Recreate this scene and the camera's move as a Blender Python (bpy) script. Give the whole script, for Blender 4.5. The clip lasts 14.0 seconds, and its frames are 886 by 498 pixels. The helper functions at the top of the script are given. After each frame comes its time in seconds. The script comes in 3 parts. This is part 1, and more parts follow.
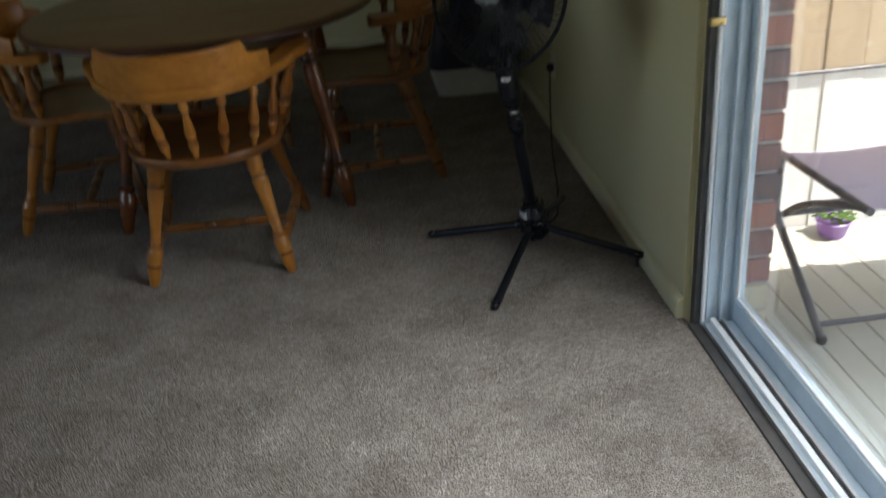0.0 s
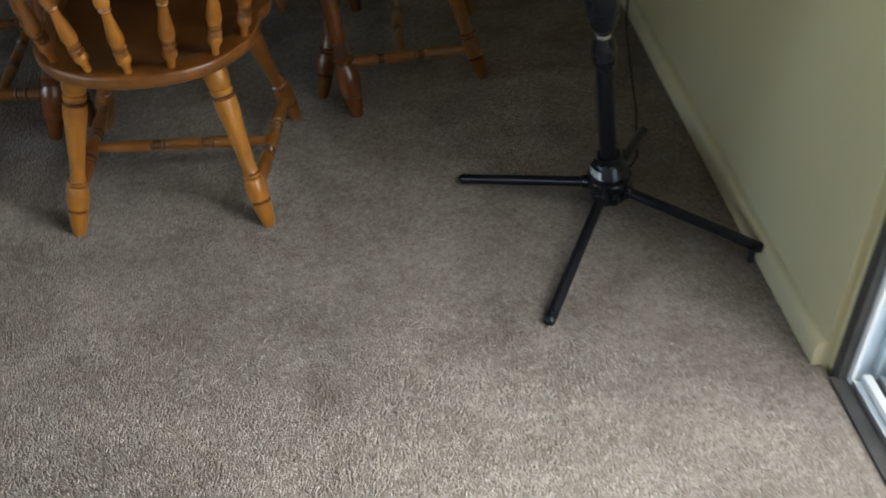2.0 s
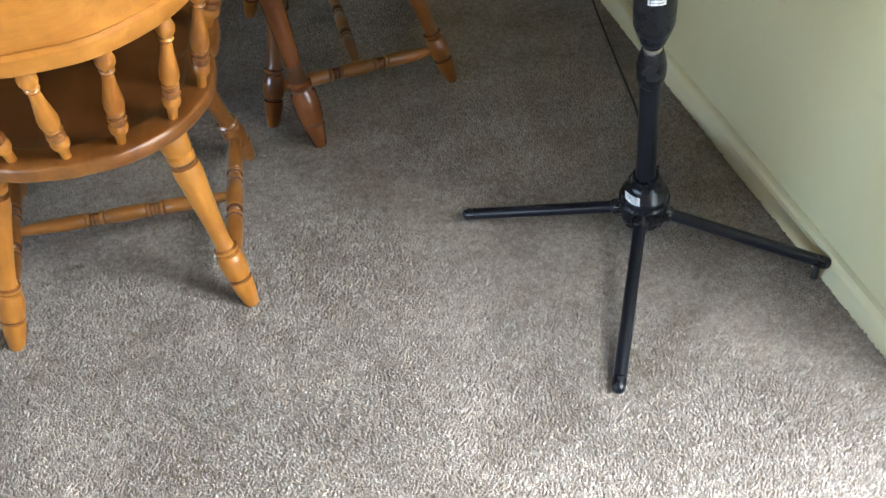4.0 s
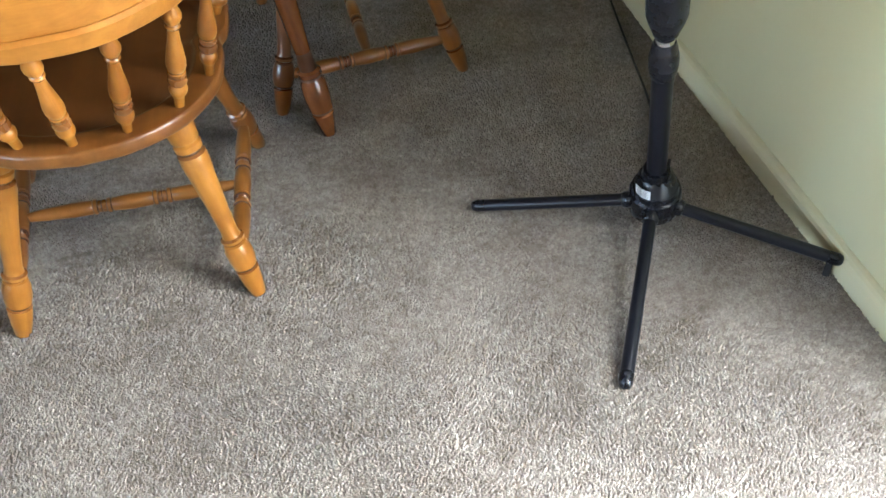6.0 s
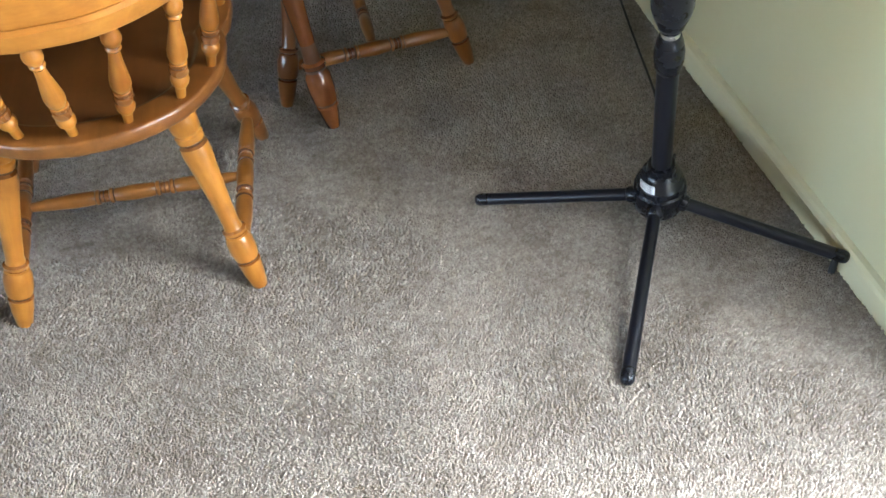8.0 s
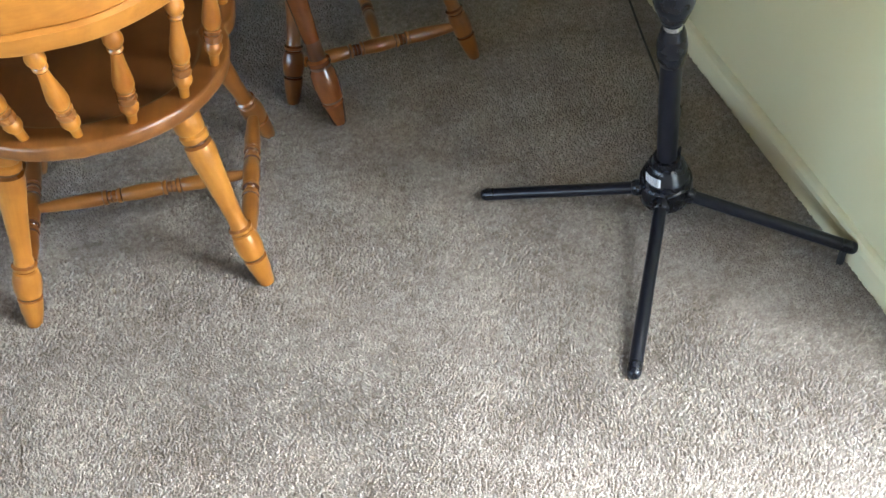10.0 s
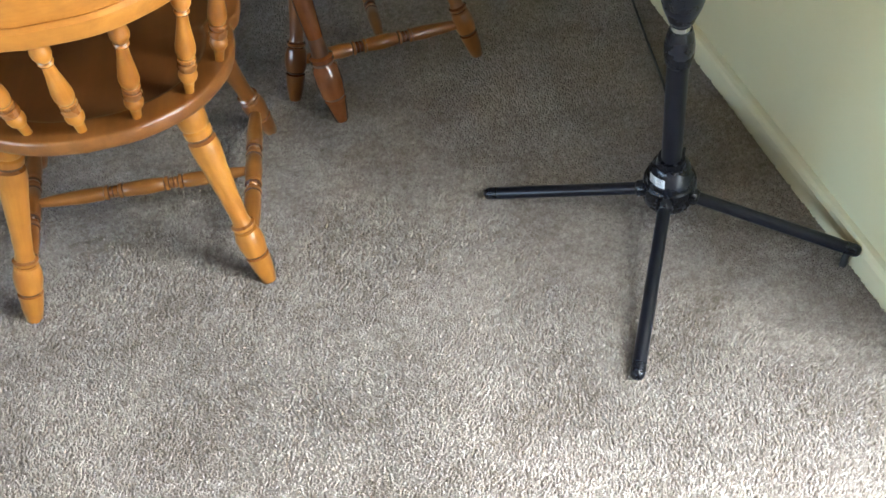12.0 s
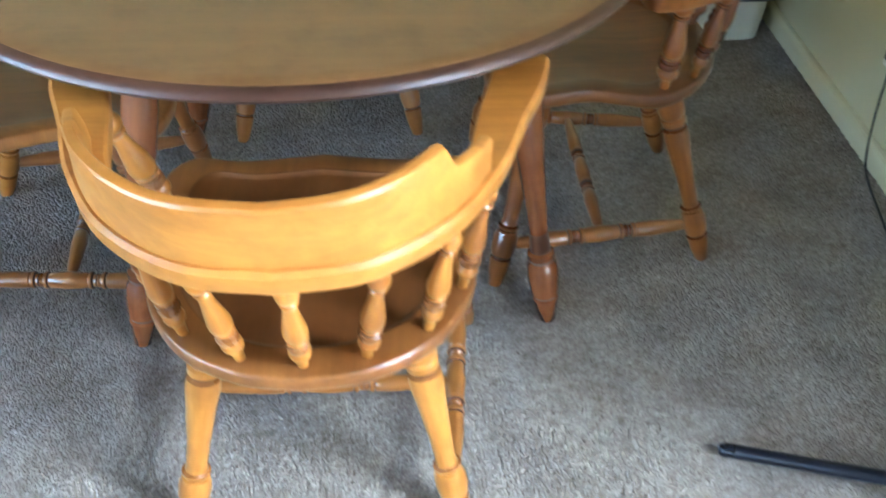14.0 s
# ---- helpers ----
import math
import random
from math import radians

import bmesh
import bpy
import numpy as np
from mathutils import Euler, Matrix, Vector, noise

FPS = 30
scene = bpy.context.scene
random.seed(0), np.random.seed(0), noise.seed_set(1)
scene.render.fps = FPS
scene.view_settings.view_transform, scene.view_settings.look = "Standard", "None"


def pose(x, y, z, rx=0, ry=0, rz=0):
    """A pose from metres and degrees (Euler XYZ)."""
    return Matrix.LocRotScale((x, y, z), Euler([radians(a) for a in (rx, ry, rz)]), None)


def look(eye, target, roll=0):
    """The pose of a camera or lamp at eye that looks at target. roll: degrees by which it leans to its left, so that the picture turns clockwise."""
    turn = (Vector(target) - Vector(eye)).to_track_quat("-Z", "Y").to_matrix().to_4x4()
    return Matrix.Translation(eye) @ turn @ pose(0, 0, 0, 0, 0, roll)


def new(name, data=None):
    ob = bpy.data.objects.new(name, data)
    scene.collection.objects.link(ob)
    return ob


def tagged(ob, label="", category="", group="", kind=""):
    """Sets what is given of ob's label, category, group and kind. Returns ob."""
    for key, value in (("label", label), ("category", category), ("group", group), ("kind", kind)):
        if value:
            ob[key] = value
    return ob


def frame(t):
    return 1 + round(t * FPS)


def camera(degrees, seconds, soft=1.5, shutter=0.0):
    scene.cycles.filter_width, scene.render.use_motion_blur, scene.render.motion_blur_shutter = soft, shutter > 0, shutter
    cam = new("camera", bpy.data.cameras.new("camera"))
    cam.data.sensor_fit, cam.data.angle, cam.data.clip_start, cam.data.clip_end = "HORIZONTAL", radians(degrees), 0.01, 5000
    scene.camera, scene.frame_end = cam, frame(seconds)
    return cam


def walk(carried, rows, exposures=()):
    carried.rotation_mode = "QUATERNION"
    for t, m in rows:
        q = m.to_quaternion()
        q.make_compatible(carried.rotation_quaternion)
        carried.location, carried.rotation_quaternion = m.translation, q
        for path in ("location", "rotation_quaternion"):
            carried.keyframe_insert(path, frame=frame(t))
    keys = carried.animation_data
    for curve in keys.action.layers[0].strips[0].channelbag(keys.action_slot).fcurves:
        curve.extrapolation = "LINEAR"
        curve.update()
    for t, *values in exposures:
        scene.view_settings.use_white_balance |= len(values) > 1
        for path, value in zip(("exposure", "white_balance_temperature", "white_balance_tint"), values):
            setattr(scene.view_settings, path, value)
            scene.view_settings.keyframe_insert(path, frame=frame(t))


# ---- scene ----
cam = camera(50.5, 14.0, shutter=0.5)
PATH = [
    (0, (-0.013, -0.151, 1.447), (0.133, 1.631, 0.551), -4.4),
    (0.5, (0.089, 0.135, 1.439), (0.154, 1.807, 0.342), -1.5),
    (1, (0.04, 0.338, 1.422), (0.22, 1.975, 0.287), -0.9),
    (1.5, (-0.026, 0.562, 1.398), (0.184, 2.145, 0.194), -5.6),
    (2, (0.018, 0.839, 1.386), (0.112, 2.393, 0.13), -1.3),
    (2.5, (-0.012, 1.018, 1.364), (0.047, 2.501, 0.024), -0.2),
    (3, (-0.156, 1.19, 1.372), (0.08, 2.705, 0.088), -3.9),
    (3.5, (-0.207, 1.285, 1.36), (0.122, 2.734, 0.021), -2.5),
    (6, (-0.192, 1.312, 1.355), (0.1, 2.735, -0.02), -2.5),
    (6.5, (-0.19, 1.313, 1.352), (0.103, 2.727, -0.032), -2.1),
    (7, (-0.19, 1.319, 1.351), (0.095, 2.728, -0.039), -2.0),
    (7.5, (-0.182, 1.314, 1.35), (0.092, 2.728, -0.037), -2.4),
    (8, (-0.179, 1.316, 1.348), (0.093, 2.734, -0.036), -2.5),
    (10.5, (-0.161, 1.314, 1.351), (0.071, 2.728, -0.045), -4.4),
    (11, (-0.161, 1.318, 1.349), (0.063, 2.729, -0.05), -4.4),
    (11.5, (-0.168, 1.326, 1.349), (0.064, 2.734, -0.053), -3.9),
    (12, (-0.181, 1.325, 1.35), (0.073, 2.733, -0.047), -3.1),
    (12.5, (-0.21, 1.334, 1.353), (0.078, 2.762, -0.017), -2.3),
    (13, (-0.253, 1.386, 1.357), (0.028, 2.834, 0.007), -2.5),
    (13.5, (-0.277, 1.573, 1.371), (-0.16, 3.103, 0.088), -2.3),
    (14, (-0.39, 1.756, 1.387), (-0.293, 3.291, 0.109), 0.8),
]
EXPO = [(0.0, 1.77, 6450, 8), (0.5, 1.9, 6550, 8), (1.0, 2.0, 6550, 8), (1.5, 1.93, 6600, 8), (2.0, 2.83, 6750, 8), (2.5, 3.35, 6550, 8), (3.0, 3.7, 6550, 8), (3.5, 4.15, 6300, 8), (6.0, 4.33, 6320, 8), (13.0, 4.36, 6320, 8), (13.5, 4.95, 5950, 6), (14.0, 5.22, 5250, 4)]
walk(cam, [(t, look(eye, target, roll)) for t, eye, target, roll in PATH], EXPO)

# ---------------------------------------------------------------- light
SUN_EL, SUN_AZ = radians(60), radians(110)   # azimuth from +y towards +x
world = bpy.data.worlds.new("sky")
scene.world = world
world.use_nodes = True
wn = world.node_tree.nodes
sky = wn.new("ShaderNodeTexSky")
sky.sky_type, sky.sun_disc = "NISHITA", False
sky.sun_elevation, sky.sun_rotation = SUN_EL, SUN_AZ
world.node_tree.links.new(sky.outputs[0], wn["Background"].inputs[0])
wn["Background"].inputs[1].default_value = 0.15

sun = new("sun", bpy.data.lights.new("sun", "SUN"))
sun.data.energy, sun.data.angle, sun.data.color = 5.0, radians(0.5), (1.0, 0.95, 0.87)
sd = Vector((math.sin(SUN_AZ) * math.cos(SUN_EL), math.cos(SUN_AZ) * math.cos(SUN_EL), math.sin(SUN_EL)))
sun.matrix_world = look(sd * 20, (0, 0, 0))

# daylight in the openings of the sliding door and of the window in the far wall
for name, eye, aim, wide, tall, power, spread in (("door_daylight_high", (0.98, 1.60, 1.56), (-0.02, 1.50, 0.90), 0.80, 0.74, 1.9, 120),
                                                  ("door_daylight_low", (0.96, 1.00, 0.74), (0.36, 1.02, -0.26), 1.40, 1.20, 4.6, 114),
                                                  ("window_daylight", (-4.66, 0.2, 1.5), (0.85, 3.5, 1.0), 5.3, 1.15, 0.85, 80)):
    day = new(name, bpy.data.lights.new(name, "AREA"))
    day.data.shape, day.data.size, day.data.size_y, day.data.spread = "RECTANGLE", wide, tall, radians(spread)
    day.data.energy, day.data.color = power, ((1.0, 0.96, 0.86) if "window" in name else (0.90, 0.95, 1.0))
    day.matrix_world = look(eye, aim)


# ---------------------------------------------------------------- materials
class Net:
    """A node material with a Principled surface."""

    def __init__(self, name, rough=0.6, metal=0.0, spec=0.5, coat=0.0):
        self.m = bpy.data.materials.new(name)
        self.m.use_nodes = True
        self.t = self.m.node_tree
        self.b = self.t.nodes["Principled BSDF"]
        self.b.inputs["Roughness"].default_value = rough
        self.b.inputs["Metallic"].default_value = metal
        self.b.inputs["Specular IOR Level"].default_value = spec
        self.b.inputs["Coat Weight"].default_value = coat
        self.b.inputs["Coat Roughness"].default_value = 0.15
        self.co = self.t.nodes.new("ShaderNodeTexCoord")

    def link(self, a, b):
        self.t.links.new(a, b)

    def coords(self, scale, space="Object"):
        mp = self.t.nodes.new("ShaderNodeMapping")
        mp.inputs["Scale"].default_value = scale
        self.link(self.co.outputs[space], mp.inputs[0])
        return mp.outputs[0]

    def noise(self, scale, detail=4.0, rough=0.6, at=None, dist=0.0):
        n = self.t.nodes.new("ShaderNodeTexNoise")
        n.inputs["Scale"].default_value, n.inputs["Detail"].default_value = scale, detail
        n.inputs["Roughness"].default_value, n.inputs["Distortion"].default_value = rough, dist
        self.link(at or self.co.outputs["Object"], n.inputs["Vector"])
        return n.outputs["Fac"]

    def ramp(self, fac, *stops):
        r = self.t.nodes.new("ShaderNodeValToRGB")
        e = r.color_ramp.elements
        while len(e) < len(stops):
            e.new(0.5)
        for k, (p, c) in enumerate(stops):
            e[k].position, e[k].color = p, (*c, 1)
        self.link(fac, r.inputs[0])
        return r.outputs[0]

    def mix(self, fac, a, b, mode="MIX"):
        n = self.t.nodes.new("ShaderNodeMix")
        n.data_type, n.blend_type = "RGBA", mode
        for value, sock in ((fac, n.inputs[0]), (a, n.inputs[6]), (b, n.inputs[7])):
            if isinstance(value, (int, float)):
                sock.default_value = value
            elif isinstance(value, tuple):
                sock.default_value = (*value, 1)
            else:
                self.link(value, sock)
        return n.outputs[2]

    def random(self):
        return self.t.nodes.new("ShaderNodeObjectInfo").outputs["Random"]

    def colour(self, c):
        if isinstance(c, tuple):
            self.b.inputs["Base Color"].default_value = (*c, 1)
        else:
            self.link(c, self.b.inputs["Base Color"])
        return self

    def rough(self, fac, lo, hi):
        r = self.t.nodes.new("ShaderNodeMapRange")
        r.inputs[3].default_value, r.inputs[4].default_value = lo, hi
        self.link(fac, r.inputs[0])
        self.link(r.outputs[0], self.b.inputs["Roughness"])

    def bump(self, fac, strength, depth):
        n = self.t.nodes.new("ShaderNodeBump")
        n.inputs["Strength"].default_value, n.inputs["Distance"].default_value = strength, depth
        self.link(fac, n.inputs["Height"])
        self.link(n.outputs[0], self.b.inputs["Normal"])


def wood(name, dark, mid, light, along, gloss=0.30, coat=0.4, twist=0.5, band=0.35):
    """Stained and varnished wood; along: the axis (0, 1, 2) of its grain."""
    n = Net(name, gloss, coat=coat)
    s = [38.0, 38.0, 38.0]
    s[along] = 2.2
    fine = n.noise(1.0, 6, 0.65, n.coords(s), twist)
    s = [9.0, 9.0, 9.0]
    s[along] = 1.6
    broad = n.noise(1.0, 3, 0.5, n.coords(s), twist * 0.5)
    c = n.ramp(fine, (0.25, dark), (0.5, mid), (0.78, light))
    c = n.mix(band, c, n.ramp(broad, (0.3, dark), (0.7, light)))
    blotch = n.noise(13, 4, 0.62)
    c = n.mix(0.75, c, n.ramp(blotch, (0.30, (0.72, 0.66, 0.60)), (0.52, (1.0, 1.0, 1.0)), (0.75, (1.12, 1.14, 1.15))), "MULTIPLY")
    tone = n.ramp(n.random(), (0.0, (0.62, 0.53, 0.45)), (0.45, (0.95, 0.94, 0.92)), (1.0, (1.10, 1.12, 1.12)))
    c = n.mix(0.8, c, tone, "MULTIPLY")
    n.colour(c)
    n.rough(broad, gloss - 0.08, gloss + 0.12)
    n.bump(fine, 0.12, 0.001)
    return n.m


OAK = (0.26, 0.088, 0.011), (0.40, 0.151, 0.022), (0.53, 0.234, 0.040)
maple_z = wood("honey_maple_turned", *OAK, 2)
maple_x = wood("honey_maple_across", *OAK, 0, 0.40, 0.1)
# dish of the captain's seat: its shade is put into this dark colour
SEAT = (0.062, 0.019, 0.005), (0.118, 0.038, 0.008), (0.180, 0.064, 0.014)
maple_y = wood("honey_maple_seat_shaded", *SEAT, 1, 0.34, 0.3, 0.3, 0.6)
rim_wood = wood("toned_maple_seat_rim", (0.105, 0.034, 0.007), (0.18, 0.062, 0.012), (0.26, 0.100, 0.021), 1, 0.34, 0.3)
glaze = wood("dark_glaze_in_turnings", (0.05, 0.016, 0.006), (0.08, 0.026, 0.008), (0.12, 0.04, 0.012), 2)
# darker copy of the maple, for front legs and stretchers
stretcher_wood = wood("darker_maple_turned", (0.16, 0.055, 0.010), (0.26, 0.096, 0.018), (0.36, 0.150, 0.033), 2)
bead_wood = wood("brown_glazed_beads", (0.15, 0.052, 0.013), (0.23, 0.085, 0.02), (0.31, 0.125, 0.034), 2, 0.26)
RED = (0.11, 0.033, 0.011), (0.185, 0.058, 0.017), (0.26, 0.09, 0.027)
cherry_z = wood("reddish_brown_turned", *RED, 2, 0.22)
cherry_x = wood("dark_reddish_brown_edge", (0.035, 0.014, 0.008), (0.058, 0.021, 0.011), (0.085, 0.031, 0.015), 0, 0.44, 0.1)
cherry_bead = wood("dark_reddish_beads", (0.07, 0.02, 0.008), (0.12, 0.036, 0.012), (0.17, 0.056, 0.018), 2, 0.24)
top_wood = wood("brown_laminate_tabletop", (0.185, 0.095, 0.032), (0.225, 0.118, 0.041), (0.265, 0.142, 0.052), 0, 0.3, 0.3, 0.1)


def carpet_net(name, fibres):
    n = Net(name, 1.0, spec=0.1)
    tuft = n.noise(150, 3, 0.7)
    fleck = n.noise(420, 2, 0.6)
    worn = n.noise(5.5, 6, 0.66)
    c = n.ramp(tuft, (0.32, (0.215, 0.183, 0.156)), (0.52, (0.335, 0.292, 0.252)), (0.70, (0.465, 0.415, 0.366)))
    c = n.mix(0.35, c, n.ramp(fleck, (0.3, (0.17, 0.145, 0.125)), (0.7, (0.47, 0.43, 0.39))))
    if fibres:
        r = n.t.nodes.new("ShaderNodeNewGeometry").outputs["Random Per Island"]
        c = n.mix(0.6, c, n.ramp(r, (0.0, (0.26, 0.225, 0.195)), (0.5, (0.345, 0.305, 0.268)), (1.0, (0.43, 0.386, 0.344))))
    c = n.mix(1.0, c, n.ramp(worn, (0.34, (0.77, 0.745, 0.72)), (0.50, (0.97, 0.965, 0.955)), (0.66, (1.12, 1.115, 1.105))), "MULTIPLY")
    clump = n.noise(62, 3, 0.6)
    c = n.mix(1.0, c, n.ramp(clump, (0.34, (0.80, 0.79, 0.78)), (0.66, (1.10, 1.10, 1.10))), "MULTIPLY")
    n.colour(c)
    if not fibres:
        n.bump(tuft, 0.9, 0.008)
    return n.m


carpet = carpet_net("grey_beige_carpet", False)
pile = carpet_net("grey_beige_carpet_pile", True)


def paint(name, a, b, rough=0.75, size=0.0015):
    n = Net(name, rough, spec=0.35)
    n.colour(n.ramp(n.noise(1.7, 5, 0.6), (0.3, a), (0.7, b)))
    n.bump(n.noise(220, 3, 0.6), 0.25, size)
    return n.m


wall_paint = paint("olive_cream_wall_paint", (0.54, 0.485, 0.285), (0.58, 0.525, 0.32))
trim_paint = paint("cream_gloss_trim_paint", (0.57, 0.515, 0.315), (0.62, 0.565, 0.36), 0.4, 0.0005)
# for unseen ceiling, cover and walls: dark only to cut bounced light
ceiling_paint = paint("dark_low_bounce_paint", (0.20, 0.17, 0.13), (0.26, 0.22, 0.17))
brown_paint = paint("brown_low_bounce_paint", (0.16, 0.125, 0.09), (0.20, 0.16, 0.12))


def metal(name, a, b, rough, metallic=0.0, spec=0.5, wear=1.0):
    n = Net(name, rough, metallic, spec)
    n.colour(n.ramp(n.noise(14, 5, 0.65), (0.3, a), (0.7, b)))
    n.rough(n.noise(35, 4, 0.6), rough - 0.08 * wear, rough + 0.15 * wear)
    return n.m


alu = metal("pale_painted_aluminium", (0.48, 0.575, 0.65), (0.60, 0.69, 0.755), 0.42)
alu_white = metal("white_painted_aluminium", (0.78, 0.79, 0.78), (0.86, 0.86, 0.85), 0.35)
alu_bare = metal("bare_worn_aluminium", (0.60, 0.61, 0.62), (0.80, 0.80, 0.80), 0.3, 0.85)
dark_strip = metal("dark_threshold_metal", (0.035, 0.033, 0.032), (0.07, 0.065, 0.06), 0.45)
brass = metal("brass", (0.50, 0.36, 0.13), (0.66, 0.50, 0.22), 0.3, 0.9)
fan_black = metal("black_satin_plastic", (0.006, 0.0065, 0.009), (0.010, 0.011, 0.015), 0.26, spec=0.36, wear=0.4)
fan_tube = metal("black_painted_steel_tube", (0.006, 0.0065, 0.010), (0.009, 0.0095, 0.014), 0.28, spec=0.32, wear=0.3)
chrome = metal("chrome_ring", (0.6, 0.6, 0.6), (0.75, 0.75, 0.75), 0.18, 0.95)
label_white = metal("white_paper_label", (0.72, 0.72, 0.72), (0.82, 0.82, 0.82), 0.6)
label_ink = metal("grey_print", (0.16, 0.16, 0.18), (0.22, 0.22, 0.24), 0.6)
rubber = metal("black_rubber", (0.014, 0.014, 0.014), (0.03, 0.03, 0.03), 0.75)
navy = metal("dark_navy_plastic", (0.012, 0.014, 0.030), (0.020, 0.023, 0.044), 0.35)
tub = metal("pale_cream_plastic", (0.62, 0.60, 0.48), (0.70, 0.68, 0.56), 0.4)
ivory = metal("ivory_plastic", (0.66, 0.62, 0.50), (0.72, 0.68, 0.56), 0.4)
tube_grey = metal("dark_grey_painted_tube", (0.085, 0.083, 0.09), (0.13, 0.125, 0.135), 0.4)
purple = metal("purple_glazed_pot", (0.19, 0.09, 0.30), (0.28, 0.15, 0.42), 0.35)


def brick_net(name, a, b, c):
    n = Net(name, 0.9, spec=0.2)
    v = n.ramp(n.random(), (0.0, a), (0.5, b), (1.0, c))
    n.colour(n.mix(0.4, v, n.ramp(n.noise(38, 5, 0.7), (0.3, a), (0.7, c))))
    n.bump(n.noise(110, 4, 0.7), 0.5, 0.003)
    return n.m


brick_red = brick_net("red_brown_brick", (0.13, 0.11, 0.105), (0.38, 0.15, 0.10), (0.46, 0.20, 0.135))
brick_sand = brick_net("sand_coloured_block", (0.48, 0.40, 0.26), (0.54, 0.46, 0.32), (0.58, 0.50, 0.36))
mortar = brick_net("grey_mortar", (0.36, 0.34, 0.31), (0.40, 0.38, 0.35), (0.45, 0.43, 0.39))
deck_wood = brick_net("weathered_deck_board", (0.39, 0.385, 0.32), (0.43, 0.425, 0.36), (0.47, 0.465, 0.40))
fence_wood = brick_net("beige_fence_board", (0.46, 0.36, 0.24), (0.54, 0.44, 0.31), (0.60, 0.50, 0.37))
# lower fence boards: sunlight on them is put into this white
fence_sunlit = brick_net("sunlit_fence_board", (0.74, 0.73, 0.69), (0.78, 0.77, 0.73), (0.82, 0.81, 0.77))
yard = brick_net("pale_dry_yard", (0.42, 0.40, 0.33), (0.50, 0.47, 0.40), (0.58, 0.55, 0.47))


def sling_net():
    n = Net("mauve_grey_sling_fabric", 0.75)
    n.colour(n.ramp(n.noise(300, 3, 0.6), (0.3, (0.40, 0.36, 0.42)), (0.7, (0.50, 0.46, 0.52))))
    n.bump(n.noise(500, 2, 0.5), 0.4, 0.001)
    return n.m


sling = sling_net()
leaf_green = brick_net("green_leaf", (0.05, 0.10, 0.02), (0.08, 0.14, 0.03), (0.12, 0.18, 0.05))
glass_net = Net("clear_glass", 0.02)
glass_net.b.inputs["Transmission Weight"].default_value = 1.0
glass_net.b.inputs["IOR"].default_value = 1.45
glass = glass_net.m


# ---------------------------------------------------------------- mesh helpers
def obj(name, bm, material, parent=None, label="", m=None, smooth=False):
    me = bpy.data.meshes.new(name)
    bmesh.ops.recalc_face_normals(bm, faces=bm.faces)
    bm.to_mesh(me)
    bm.free()
    for one in (material if isinstance(material, (list, tuple)) else (material,)):
        me.materials.append(one)
    if smooth:
        for p in me.polygons:
            p.use_smooth = True
        me.set_sharp_from_angle(angle=radians(38))
    ob = new(name, me)
    if parent:
        ob.parent = parent
    if m is not None:
        ob.matrix_basis = m
    if label:
        ob["label"] = label
    return ob


def part(name, bm, material, parent, label="", m=None, smooth=True):
    return obj(name, bm, material, parent, label, m, smooth)


def empty(name, m=None):
    e = new(name)
    e.empty_display_size = 0.05
    if m is not None:
        e.matrix_basis = m
    return e


def box(x0, x1, y0, y1, z0, z1, bevel=0.0, seg=2, bm=None):
    bm = bm or bmesh.new()
    made = bmesh.ops.create_cube(bm, size=1.0, matrix=Matrix.Translation(((x0 + x1) / 2, (y0 + y1) / 2, (z0 + z1) / 2))
                                 @ Matrix.Diagonal((x1 - x0, y1 - y0, z1 - z0, 1)))
    if bevel:
        edges = {e for v in made["verts"] for e in v.link_edges}
        bmesh.ops.bevel(bm, geom=list(edges), offset=bevel, segments=seg, affect="EDGES", profile=0.5)
    return bm


def lathe(profile, sides=20, bm=None, dark=(), beads=()):
    """A turned piece round z: (height, radius) rows; dark, beads: the row numbers whose bands take the second and third material."""
    bm = bm or bmesh.new()
    rings = []
    for h, r in profile:
        rings.append([bm.verts.new((r * math.cos(2 * math.pi * k / sides), r * math.sin(2 * math.pi * k / sides), h)) for k in range(sides)])
    for i, (a, b) in enumerate(zip(rings, rings[1:])):
        for k in range(sides):
            f = bm.faces.new((a[k], a[(k + 1) % sides], b[(k + 1) % sides], b[k]))
            f.material_index = 1 if i in dark else 2 if i in beads else 0
    bm.faces.new(rings[0])
    bm.faces.new(rings[-1])
    return bm


def between(a, b):
    """The pose with z running from a to b."""
    a, b = Vector(a), Vector(b)
    return Matrix.Translation(a) @ (b - a).to_track_quat("Z", "Y").to_matrix().to_4x4()


def tube(points, radius, sides=10, closed=False, bm=None):
    """A round bar along points."""
    bm = bm or bmesh.new()
    pts = [Vector(p) for p in points]
    n, rings, up = len(pts), [], Vector((0, 0, 1))
    for i, p in enumerate(pts):
        a = pts[(i - 1) % n] if closed or i else p
        b = pts[(i + 1) % n] if closed or i < n - 1 else p
        d = (b - a).normalized()
        side = d.cross(up)
        if side.length < 0.05:
            side = d.cross(Vector((1, 0, 0)))
        side.normalize()
        nor = side.cross(d)
        rings.append([bm.verts.new(p + radius * (math.cos(2 * math.pi * k / sides) * side + math.sin(2 * math.pi * k / sides) * nor)) for k in range(sides)])
    for a, b in zip(rings, rings[1:] + (rings[:1] if closed else [])):
        for k in range(sides):
            bm.faces.new((a[k], a[(k + 1) % sides], b[(k + 1) % sides], b[k]))
    if not closed:
        bm.faces.new(rings[0])
        bm.faces.new(rings[-1])
    return bm


